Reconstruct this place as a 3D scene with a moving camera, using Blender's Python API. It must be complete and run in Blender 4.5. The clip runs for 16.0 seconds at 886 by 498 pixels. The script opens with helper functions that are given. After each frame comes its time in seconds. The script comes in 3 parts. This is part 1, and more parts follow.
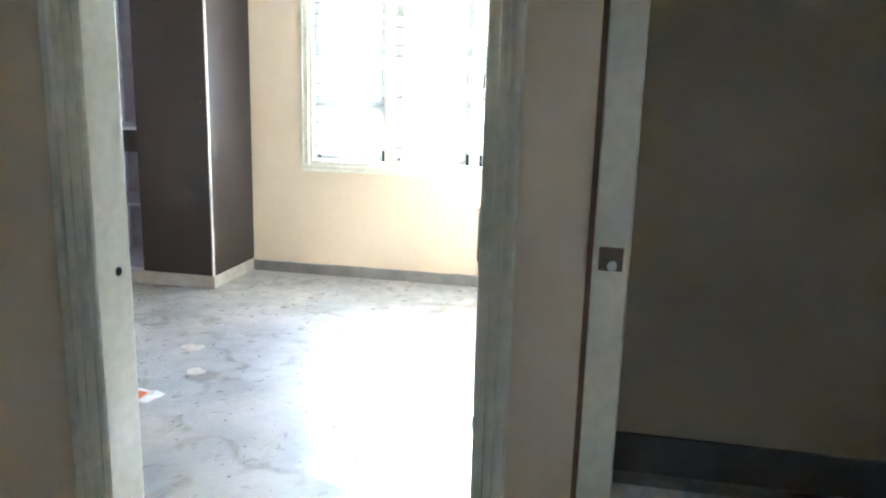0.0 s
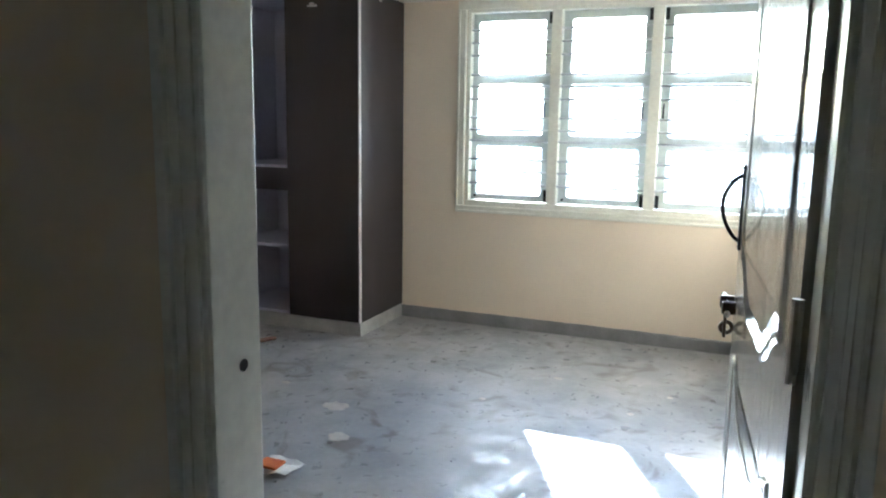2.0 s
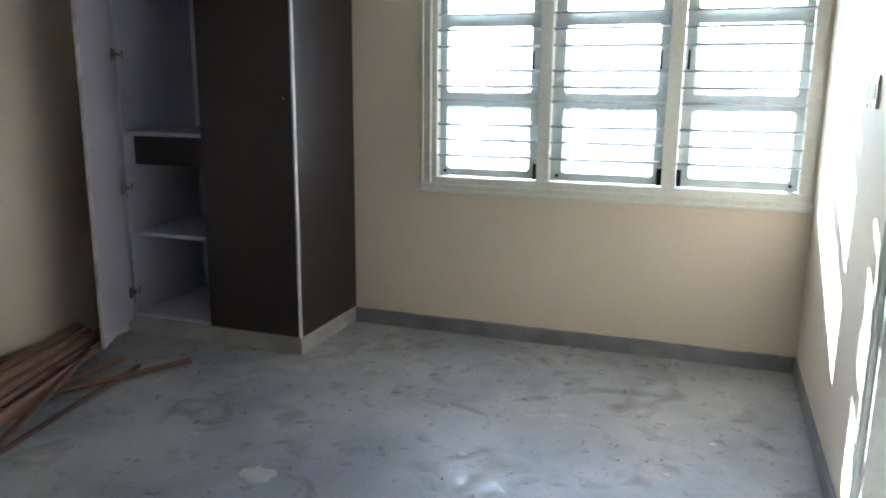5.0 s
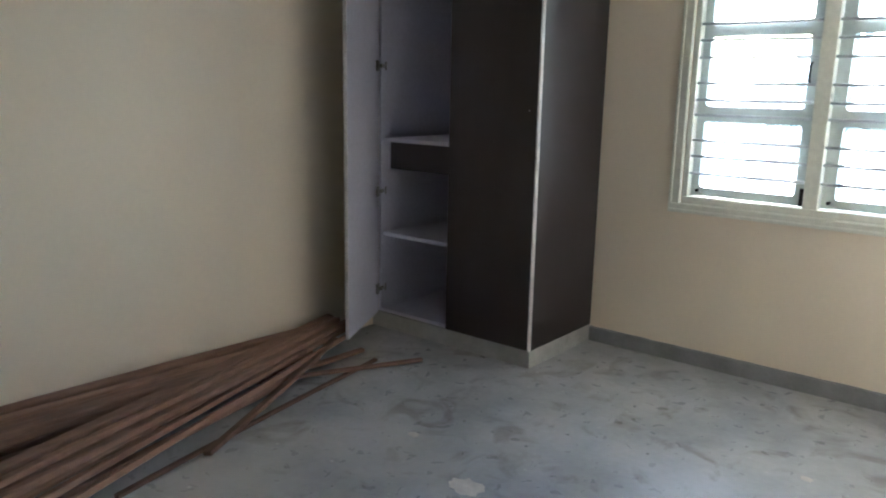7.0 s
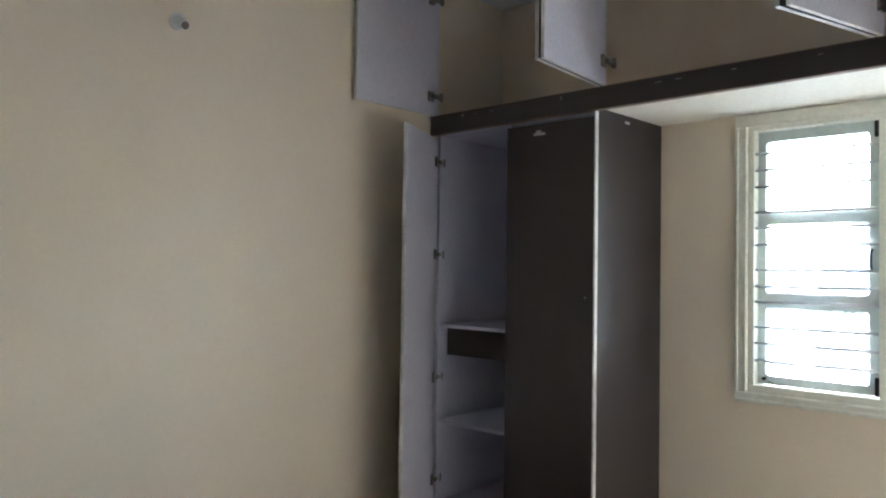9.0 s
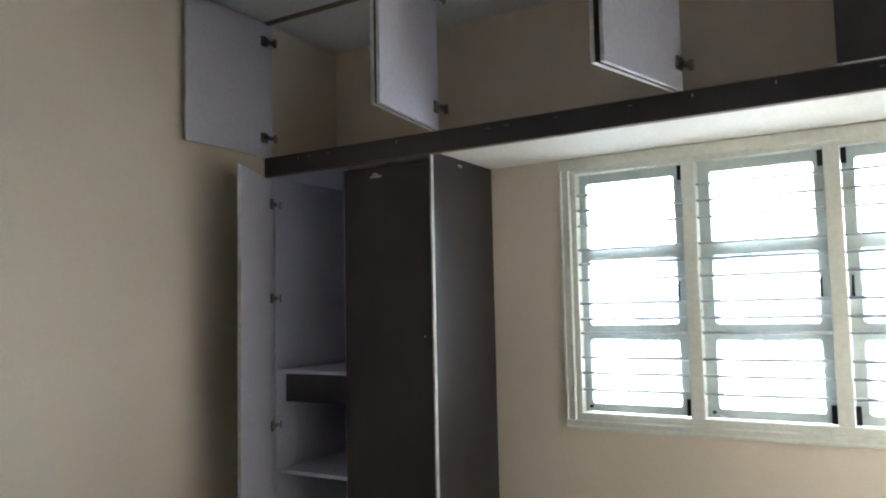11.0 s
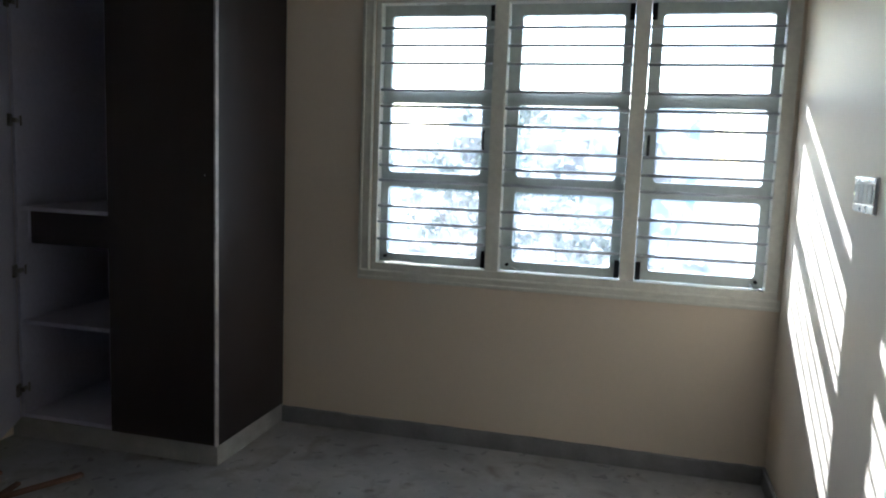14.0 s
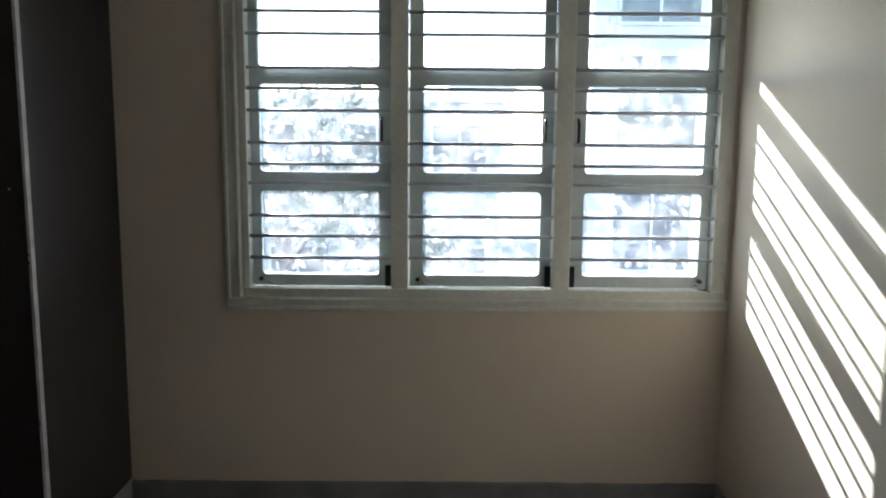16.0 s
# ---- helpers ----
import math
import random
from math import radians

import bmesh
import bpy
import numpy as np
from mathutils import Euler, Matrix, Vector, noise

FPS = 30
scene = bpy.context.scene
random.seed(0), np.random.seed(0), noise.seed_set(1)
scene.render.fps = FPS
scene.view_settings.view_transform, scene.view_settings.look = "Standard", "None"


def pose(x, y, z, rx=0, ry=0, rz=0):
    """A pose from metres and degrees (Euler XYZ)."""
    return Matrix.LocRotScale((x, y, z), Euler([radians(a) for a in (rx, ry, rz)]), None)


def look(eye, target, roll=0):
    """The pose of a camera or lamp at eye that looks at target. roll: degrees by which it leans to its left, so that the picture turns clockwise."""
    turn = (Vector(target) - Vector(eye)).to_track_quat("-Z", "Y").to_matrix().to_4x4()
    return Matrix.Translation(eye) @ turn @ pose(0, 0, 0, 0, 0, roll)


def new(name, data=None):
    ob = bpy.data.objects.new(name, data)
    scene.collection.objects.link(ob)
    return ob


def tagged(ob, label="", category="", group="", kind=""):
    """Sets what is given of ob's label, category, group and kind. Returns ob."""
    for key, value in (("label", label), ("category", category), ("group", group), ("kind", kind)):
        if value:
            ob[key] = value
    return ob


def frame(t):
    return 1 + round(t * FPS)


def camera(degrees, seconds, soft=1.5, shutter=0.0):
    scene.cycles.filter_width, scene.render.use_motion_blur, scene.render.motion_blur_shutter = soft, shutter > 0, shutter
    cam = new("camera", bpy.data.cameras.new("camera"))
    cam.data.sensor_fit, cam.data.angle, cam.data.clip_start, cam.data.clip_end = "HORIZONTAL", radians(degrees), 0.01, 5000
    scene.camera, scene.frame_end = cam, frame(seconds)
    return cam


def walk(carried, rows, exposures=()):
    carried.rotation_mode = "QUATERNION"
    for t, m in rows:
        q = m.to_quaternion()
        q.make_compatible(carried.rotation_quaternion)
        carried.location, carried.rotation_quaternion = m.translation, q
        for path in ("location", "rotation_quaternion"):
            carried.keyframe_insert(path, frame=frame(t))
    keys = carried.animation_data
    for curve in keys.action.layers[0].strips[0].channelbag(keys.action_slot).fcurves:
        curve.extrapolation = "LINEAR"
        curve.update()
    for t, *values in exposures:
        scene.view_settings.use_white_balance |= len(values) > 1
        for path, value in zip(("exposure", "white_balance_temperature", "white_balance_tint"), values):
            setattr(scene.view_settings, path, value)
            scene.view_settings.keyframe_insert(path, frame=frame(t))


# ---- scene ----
cam = camera(60.4, 16.0, soft=2.1)
PATH = [
    (0, (0.217, -5.126, 1.368), (-0.171, -3.208, 0.951), 1.6),
    (0.5, (0.159, -5.159, 1.367), (-0.452, -3.301, 0.95), 1.2),
    (1, (0.114, -5.078, 1.369), (-0.549, -3.23, 0.984), 1.3),
    (1.5, (0.066, -4.904, 1.377), (-0.645, -3.069, 1.02), 0.9),
    (2, (-0.049, -4.676, 1.344), (-0.791, -2.849, 1.011), 0.9),
    (2.5, (-0.18, -4.465, 1.327), (-0.893, -2.625, 0.999), 1.3),
    (3, (-0.275, -4.283, 1.319), (-0.872, -2.401, 1.007), 0.6),
    (5.5, (-0.444, -3.625, 1.288), (-1.153, -1.809, 0.838), 0.7),
    (6, (-0.453, -3.595, 1.299), (-1.356, -1.869, 0.846), -0.0),
    (6.5, (-0.413, -3.579, 1.306), (-1.517, -1.97, 0.868), 0.3),
    (7, (-0.391, -3.576, 1.33), (-1.621, -2.055, 0.912), 1.1),
    (7.5, (-0.375, -3.573, 1.361), (-1.719, -2.123, 1.057), 1.1),
    (8, (-0.377, -3.567, 1.352), (-1.813, -2.18, 1.232), 0.7),
    (10.5, (-0.382, -3.586, 1.353), (-1.548, -1.973, 1.545), -2.5),
    (11, (-0.398, -3.598, 1.361), (-1.425, -1.889, 1.515), -1.2),
    (11.5, (-0.413, -3.608, 1.377), (-1.336, -1.839, 1.515), -0.1),
    (12, (-0.435, -3.608, 1.377), (-1.248, -1.785, 1.496), 1.5),
    (12.5, (-0.467, -3.629, 1.385), (-1.167, -1.758, 1.471), 2.5),
    (13, (-0.506, -3.636, 1.363), (-1.1, -1.727, 1.396), 2.8),
    (13.5, (-0.531, -3.563, 1.366), (-1.078, -1.645, 1.22), 2.3),
    (14, (-0.577, -3.358, 1.353), (-1.077, -1.437, 1.104), 2.1),
    (14.5, (-0.567, -3.141, 1.375), (-1.06, -1.224, 1.089), 1.0),
    (15, (-0.697, -3.032, 1.376), (-1.078, -1.087, 1.071), 0.9),
    (15.5, (-0.891, -2.926, 1.372), (-1.079, -0.949, 1.070), 0.5),
    (16, (-1.077, -2.78, 1.368), (-1.067, -0.798, 1.094), 0.5),
]
EXPOSURES = [
    (0, 6.15, 5300, 10), (0.5, 5.6, 5300, 10), (1, 5.0, 5300, 10), (1.5, 4.8, 5250, 10), (2, 4.62, 5250, 10), (2.5, 4.6, 5200, 10), (3, 4.52, 5150, 10),
    (5.5, 4.0, 5200, 10), (6.5, 4.1, 5250, 10), (8, 4.5, 5350, 10), (10.5, 4.5, 5350, 10), (11.5, 3.8, 5280, 10),
    (12.5, 2.7, 5150, 12), (13, 2.65, 5080, 12), (14, 2.65, 5200, 12), (15, 2.7, 5350, 12), (16, 2.4, 5450, 12),
]
walk(cam, [(t, look(eye, target, roll)) for t, eye, target, roll in PATH], EXPOSURES)

# ---- daylight ----
LIGHT_WAY = Vector((0.505, -1.0, -0.540))
world = bpy.data.worlds.new("daylight")
scene.world = world
world.use_nodes = True
wn, wl = world.node_tree.nodes, world.node_tree.links
sky = wn.new("ShaderNodeTexSky")
sky.sky_type, sky.sun_disc = "NISHITA", False
sky.sun_elevation, sky.sun_rotation = math.atan2(0.540, 1.120), math.atan2(-0.505, 1.0)
sky.dust_density, sky.air_density = 0.5, 1.3
wn["Background"].inputs["Strength"].default_value = 0.15
wl.new(sky.outputs["Color"], wn["Background"].inputs["Color"])
sun_data = bpy.data.lights.new("sun", "SUN")
sun_data.energy, sun_data.angle, sun_data.color = 4.0, radians(0.5), (1.0, 0.95, 0.88)
sun = new("sun", sun_data)
sun.rotation_mode = "QUATERNION"
sun.rotation_quaternion = LIGHT_WAY.to_track_quat("-Z", "Y")


# ---- materials ----
def material(name, base, rough=0.5, metal=0.0, dark=0.75, scale=6.0, fine=60.0, bump=0.1, stretch=(1, 1, 1), rough_var=0.1, coat=0.0, tint=None, low=0.35, high=0.65, grit=0.25):
    """A painted, stained or worn surface: broad stains, fine grain, relief."""
    mat = bpy.data.materials.new(name)
    mat.use_nodes = True
    n, l = mat.node_tree.nodes, mat.node_tree.links
    bsdf = n["Principled BSDF"]
    geo = n.new("ShaderNodeNewGeometry")
    mapping = n.new("ShaderNodeMapping")
    mapping.inputs["Scale"].default_value = stretch
    l.new(geo.outputs["Position"], mapping.inputs["Vector"])
    broad, grain = n.new("ShaderNodeTexNoise"), n.new("ShaderNodeTexNoise")
    for tex, s, d in ((broad, scale, 6.0), (grain, fine, 4.0)):
        tex.inputs["Scale"].default_value, tex.inputs["Detail"].default_value = s, d
        l.new(mapping.outputs["Vector"], tex.inputs["Vector"])
    ramp = n.new("ShaderNodeValToRGB")
    other = tint or tuple(c * dark for c in base)
    ramp.color_ramp.elements[0].position, ramp.color_ramp.elements[1].position = low, high
    ramp.color_ramp.elements[0].color, ramp.color_ramp.elements[1].color = (*other, 1), (*base, 1)
    l.new(broad.outputs["Fac"], ramp.inputs["Fac"])
    mix = n.new("ShaderNodeMix")
    mix.data_type, mix.blend_type = "RGBA", "MULTIPLY"
    mix.inputs[0].default_value = grit
    l.new(ramp.outputs["Color"], mix.inputs[6])
    l.new(grain.outputs["Fac"], mix.inputs[7])
    gain = n.new("ShaderNodeMix")
    gain.data_type, gain.blend_type = "RGBA", "MULTIPLY"
    gain.inputs[0].default_value = 1.0
    gain.inputs[7].default_value = (*[1 + grit / 2] * 3, 1)
    l.new(mix.outputs[2], gain.inputs[6])
    l.new(gain.outputs[2], bsdf.inputs["Base Color"])
    span = n.new("ShaderNodeMapRange")
    span.inputs["To Min"].default_value, span.inputs["To Max"].default_value = max(0.03, rough - rough_var), min(1, rough + rough_var)
    l.new(broad.outputs["Fac"], span.inputs["Value"])
    l.new(span.outputs["Result"], bsdf.inputs["Roughness"])
    bsdf.inputs["Metallic"].default_value = metal
    bsdf.inputs["Coat Weight"].default_value = coat
    if bump:
        relief = n.new("ShaderNodeBump")
        relief.inputs["Strength"].default_value, relief.inputs["Distance"].default_value = bump, 0.004
        l.new(grain.outputs["Fac"], relief.inputs["Height"])
        l.new(relief.outputs["Normal"], bsdf.inputs["Normal"])
    return mat


def cement_floor():
    """Smooth trowelled cement with dust, damp marks, scuffs and dull patches."""
    mat = material("cement_floor", (0.42, 0.43, 0.445), rough=0.42, dark=0.72, scale=2.2, fine=34, bump=0.12, rough_var=0.2)
    n, l = mat.node_tree.nodes, mat.node_tree.links
    bsdf = n["Principled BSDF"]
    geo = n["Geometry"]
    base = bsdf.inputs["Base Color"].links[0].from_socket
    warp = n.new("ShaderNodeTexNoise")
    warp.inputs["Scale"].default_value, warp.inputs["Detail"].default_value, warp.inputs["Distortion"].default_value = 4.6, 11, 1.1
    l.new(geo.outputs["Position"], warp.inputs["Vector"])
    marks = n.new("ShaderNodeValToRGB")
    el = marks.color_ramp.elements
    el[0].position, el[0].color = 0.55, (1, 1, 1, 1)
    el[1].position, el[1].color = 0.68, (0.60, 0.56, 0.51, 1)
    l.new(warp.outputs["Fac"], marks.inputs["Fac"])
    one = n.new("ShaderNodeMix")
    one.data_type, one.blend_type = "RGBA", "MULTIPLY"
    one.inputs[0].default_value = 1.0
    l.new(base, one.inputs[6])
    l.new(marks.outputs["Color"], one.inputs[7])
    dust = n.new("ShaderNodeTexNoise")
    dust.inputs["Scale"].default_value, dust.inputs["Detail"].default_value = 1.1, 8
    l.new(geo.outputs["Position"], dust.inputs["Vector"])
    dusty = n.new("ShaderNodeValToRGB")
    dusty.color_ramp.elements[0].position, dusty.color_ramp.elements[1].position = 0.42, 0.68
    l.new(dust.outputs["Fac"], dusty.inputs["Fac"])
    two = n.new("ShaderNodeMix")
    two.data_type = "RGBA"
    l.new(dusty.outputs["Color"], two.inputs[0])
    l.new(one.outputs[2], two.inputs[6])
    two.inputs[7].default_value = (0.50, 0.47, 0.42, 1)
    half = n.new("ShaderNodeMix")
    half.data_type = "RGBA"
    half.inputs[0].default_value = 0.55
    l.new(one.outputs[2], half.inputs[6])
    l.new(two.outputs[2], half.inputs[7])
    specks = n.new("ShaderNodeTexVoronoi")
    specks.inputs["Scale"].default_value = 9.0
    l.new(geo.outputs["Position"], specks.inputs["Vector"])
    dots = n.new("ShaderNodeValToRGB")
    dots.color_ramp.elements[0].position, dots.color_ramp.elements[0].color = 0.055, (1, 1, 1, 1)
    dots.color_ramp.elements[1].position, dots.color_ramp.elements[1].color = 0.085, (0, 0, 0, 1)
    l.new(specks.outputs["Distance"], dots.inputs["Fac"])
    few = n.new("ShaderNodeMath")
    few.operation = "MULTIPLY"
    l.new(dots.outputs["Color"], few.inputs[0])
    l.new(dusty.outputs["Color"], few.inputs[1])
    three = n.new("ShaderNodeMix")
    three.data_type = "RGBA"
    l.new(few.outputs["Value"], three.inputs[0])
    l.new(half.outputs[2], three.inputs[6])
    three.inputs[7].default_value = (0.62, 0.6, 0.57, 1)
    l.new(three.outputs[2], bsdf.inputs["Base Color"])
    polish = n.new("ShaderNodeTexNoise")
    polish.inputs["Scale"].default_value, polish.inputs["Detail"].default_value, polish.inputs["Distortion"].default_value = 9.0, 9, 0.6
    l.new(geo.outputs["Position"], polish.inputs["Vector"])
    sheen = n.new("ShaderNodeMapRange")
    sheen.inputs["From Min"].default_value, sheen.inputs["From Max"].default_value = 0.40, 0.60
    sheen.inputs["To Min"].default_value, sheen.inputs["To Max"].default_value = 0.56, 0.33
    l.new(polish.outputs["Fac"], sheen.inputs["Value"])
    flecks = n.new("ShaderNodeTexNoise")
    flecks.inputs["Scale"].default_value, flecks.inputs["Detail"].default_value, flecks.inputs["Distortion"].default_value = 17.0, 7, 0.4
    l.new(geo.outputs["Position"], flecks.inputs["Vector"])
    glaze, rough = n.new("ShaderNodeMapRange"), n.new("ShaderNodeMath")
    glaze.inputs["From Min"].default_value, glaze.inputs["From Max"].default_value = 0.61, 0.66
    glaze.inputs["To Min"].default_value, glaze.inputs["To Max"].default_value = 1.0, 0.42
    l.new(flecks.outputs["Fac"], glaze.inputs["Value"])
    rough.operation = "MULTIPLY"
    l.new(sheen.outputs["Result"], rough.inputs[0])
    l.new(glaze.outputs["Result"], rough.inputs[1])
    l.new(rough.outputs["Value"], bsdf.inputs["Roughness"])
    return mat


def dusty_glass():
    """Thin window glass: clear, with a Fresnel gloss and uneven dust."""
    mat = bpy.data.materials.new("dusty_glass")
    mat.use_nodes = True
    n, l = mat.node_tree.nodes, mat.node_tree.links
    n.remove(n["Principled BSDF"])
    clear, gloss, dust = n.new("ShaderNodeBsdfTransparent"), n.new("ShaderNodeBsdfGlossy"), n.new("ShaderNodeBsdfTranslucent")
    clear.inputs["Color"].default_value = (0.95, 0.97, 0.96, 1)
    gloss.inputs["Roughness"].default_value = 0.03
    dust.inputs["Color"].default_value = (0.9, 0.9, 0.9, 1)
    fres, pane, mix = n.new("ShaderNodeFresnel"), n.new("ShaderNodeMixShader"), n.new("ShaderNodeMixShader")
    geo, tex, span = n.new("ShaderNodeNewGeometry"), n.new("ShaderNodeTexNoise"), n.new("ShaderNodeMapRange")
    fres.inputs["IOR"].default_value = 1.4
    tex.inputs["Scale"].default_value, tex.inputs["Detail"].default_value = 12, 7
    l.new(geo.outputs["Position"], tex.inputs["Vector"])
    span.inputs["From Min"].default_value, span.inputs["From Max"].default_value = 0.38, 0.72
    span.inputs["To Min"].default_value, span.inputs["To Max"].default_value = 0.02, 0.11
    l.new(tex.outputs["Fac"], span.inputs["Value"])
    spots, drops, dirt = n.new("ShaderNodeTexNoise"), n.new("ShaderNodeMapRange"), n.new("ShaderNodeMath")
    spots.inputs["Scale"].default_value, spots.inputs["Detail"].default_value, spots.inputs["Distortion"].default_value = 30, 6, 0.8
    l.new(geo.outputs["Position"], spots.inputs["Vector"])
    drops.inputs["From Min"].default_value, drops.inputs["From Max"].default_value = 0.56, 0.70
    drops.inputs["To Min"].default_value, drops.inputs["To Max"].default_value = 0.0, 0.22
    l.new(spots.outputs["Fac"], drops.inputs["Value"])
    dirt.operation = "ADD"
    l.new(span.outputs["Result"], dirt.inputs[0])
    l.new(drops.outputs["Result"], dirt.inputs[1])
    l.new(fres.outputs["Fac"], pane.inputs["Fac"])
    l.new(clear.outputs["BSDF"], pane.inputs[1])
    l.new(gloss.outputs["BSDF"], pane.inputs[2])
    l.new(dirt.outputs["Value"], mix.inputs["Fac"])
    l.new(pane.outputs["Shader"], mix.inputs[1])
    l.new(dust.outputs["BSDF"], mix.inputs[2])
    l.new(mix.outputs["Shader"], n["Material Output"].inputs["Surface"])
    return mat


def sawn_wood():
    """Rough sawn strips: long grain, and a tone of its own for each strip."""
    mat = material("rough_sawn_wood", (0.33, 0.20, 0.145), rough=0.72, dark=0.72, scale=9, fine=60, stretch=(7, 0.6, 7), bump=0.3)
    n, l = mat.node_tree.nodes, mat.node_tree.links
    bsdf = n["Principled BSDF"]
    base = bsdf.inputs["Base Color"].links[0].from_socket
    info, tone, mix = n.new("ShaderNodeObjectInfo"), n.new("ShaderNodeValToRGB"), n.new("ShaderNodeMix")
    tone.color_ramp.elements[0].color = (0.40, 0.37, 0.36, 1)
    tone.color_ramp.elements[1].color = (1.15, 1.10, 1.04, 1)
    mix.data_type, mix.blend_type = "RGBA", "MULTIPLY"
    mix.inputs[0].default_value = 1.0
    l.new(info.outputs["Random"], tone.inputs["Fac"])
    l.new(base, mix.inputs[6])
    l.new(tone.outputs["Color"], mix.inputs[7])
    l.new(mix.outputs[2], bsdf.inputs["Base Color"])
    return mat


M_WALL = material("beige_wall_paint", (0.78, 0.67, 0.53), rough=0.54, dark=0.95, scale=1.5, fine=45, bump=0.04, grit=0.06)
M_CEIL = material("ceiling_white", (0.78, 0.77, 0.76), rough=0.8, dark=0.95, scale=1.5, fine=50, bump=0.05)
M_SLAB = material("cream_slab_paint", (0.80, 0.74, 0.65), rough=0.7, dark=0.95, scale=1.8, fine=50, bump=0.05)
M_FLOOR = cement_floor()
M_CEMENT = material("cement_skirting", (0.27, 0.27, 0.27), rough=0.7, dark=0.75, scale=7, fine=60, bump=0.2)
M_PLINTH = material("cement_plinth", (0.46, 0.45, 0.42), rough=0.75, dark=0.75, scale=7, fine=60, bump=0.2)
M_FRAME = material("cream_frame_paint", (0.80, 0.79, 0.70), rough=0.3, dark=0.94, scale=5, fine=40, bump=0.04)
M_SASH = material("pale_green_sash_paint", (0.60, 0.65, 0.62), rough=0.35, dark=0.92, scale=6, fine=40, bump=0.05)
M_ROD = material("grey_rod_paint", (0.60, 0.62, 0.64), rough=0.4, dark=0.85, scale=20, bump=0.0)
M_DARK = material("dark_brown_laminate", (0.034, 0.026, 0.025), rough=0.36, dark=0.86, scale=4, fine=70, stretch=(3, 3, 0.9), bump=0.05)
M_INNER = material("lavender_white_laminate", (0.60, 0.58, 0.66), rough=0.5, dark=0.95, scale=3, fine=60, bump=0.02)
M_EDGE = material("white_edge_band", (0.74, 0.70, 0.68), rough=0.5, dark=0.7, scale=14, bump=0.0)
M_BROWN = material("brown_edge_wood", (0.20, 0.12, 0.08), rough=0.6, dark=0.6, scale=9, bump=0.1)
M_STICK = sawn_wood()
M_BLACK = material("black_iron", (0.02, 0.02, 0.022), rough=0.4, metal=0.6, dark=0.7, scale=20, bump=0.05)
M_STEEL = material("steel", (0.55, 0.54, 0.52), rough=0.28, metal=1.0, dark=0.75, scale=25, bump=0.0)
M_HINGE = material("dull_nickel_hinge", (0.34, 0.32, 0.29), rough=0.32, metal=0.9, dark=0.5, scale=40, bump=0.0)
M_BRONZE = material("antique_bronze", (0.14, 0.11, 0.09), rough=0.35, metal=0.9, dark=0.7, scale=25, bump=0.0)
M_PLASTIC = material("white_switch_plastic", (0.78, 0.78, 0.78), rough=0.35, dark=0.97, scale=9, bump=0.0)
M_DOOR = material("grey_varnished_door_wood", (0.52, 0.50, 0.45), rough=0.17, dark=0.62, scale=7, fine=38, stretch=(5, 5, 0.35), bump=0.25, coat=0.5)
# Near-black colour for flat discs that stand for the shade inside holes.
M_HOLE_SHADE = material("painted_hole_shade", (0.01, 0.01, 0.01), rough=0.9, bump=0.0)
M_PUTTY = material("dry_putty", (0.66, 0.62, 0.56), rough=0.9, dark=0.8, scale=12, bump=0.3)
M_PAPER = material("white_paper", (0.8, 0.8, 0.8), rough=0.7, dark=0.95, scale=9, bump=0.0)
M_ORANGE = material("orange_print", (0.75, 0.20, 0.06), rough=0.5, dark=0.9, scale=9, bump=0.0)
M_GLASS = dusty_glass()
M_GROUND = material("dusty_street", (0.30, 0.28, 0.25), rough=0.9, dark=0.7, scale=0.5, fine=8, bump=0.3)
M_PLASTER = material("white_exterior_plaster", (0.72, 0.70, 0.68), rough=0.8, dark=0.8, scale=0.8, fine=12, bump=0.2)
M_PLASTER2 = material("grey_exterior_plaster", (0.50, 0.50, 0.50), rough=0.8, dark=0.75, scale=0.8, fine=12, bump=0.2)
M_PANE = material("dark_window_glass", (0.10, 0.12, 0.14), rough=0.08, dark=0.7, scale=1, bump=0.0)
M_BLUE = material("blue_glazing", (0.20, 0.42, 0.68), rough=0.1, dark=0.8, scale=1, bump=0.0)
M_BARK = material("bark", (0.12, 0.09, 0.07), rough=0.9, dark=0.6, scale=6, bump=0.4)
# Leaf colour is lightened so that distance haze is painted into it.
M_HAZY_LEAF = material("hazed_foliage", (0.15, 0.18, 0.12), rough=0.6, dark=0.6, scale=3, bump=0.0)


# ---- building blocks ----
def box(bm, x0, y0, z0, x1, y1, z1, bevel=0.0):
    made = bmesh.ops.create_cube(bm, size=1.0)["verts"]
    for v in made:
        v.co = Vector(((x0 + x1) / 2 + v.co.x * (x1 - x0), (y0 + y1) / 2 + v.co.y * (y1 - y0), (z0 + z1) / 2 + v.co.z * (z1 - z0)))
    if bevel:
        edges = list({e for v in made for e in v.link_edges})
        bmesh.ops.bevel(bm, geom=edges, offset=bevel, segments=2, affect="EDGES", profile=0.6)
    return bm


def boxes(*rows, bevel=0.0):
    bm = bmesh.new()
    for r in rows:
        box(bm, *r, bevel=bevel)
    return bm


def rod(bm, a, b, radius, sides=10, radius2=None):
    a, b = Vector(a), Vector(b)
    m = Matrix.Translation((a + b) / 2) @ (b - a).to_track_quat("Z", "Y").to_matrix().to_4x4()
    bmesh.ops.create_cone(bm, cap_ends=True, segments=sides, radius1=radius, radius2=radius if radius2 is None else radius2, depth=(b - a).length, matrix=m)
    return bm


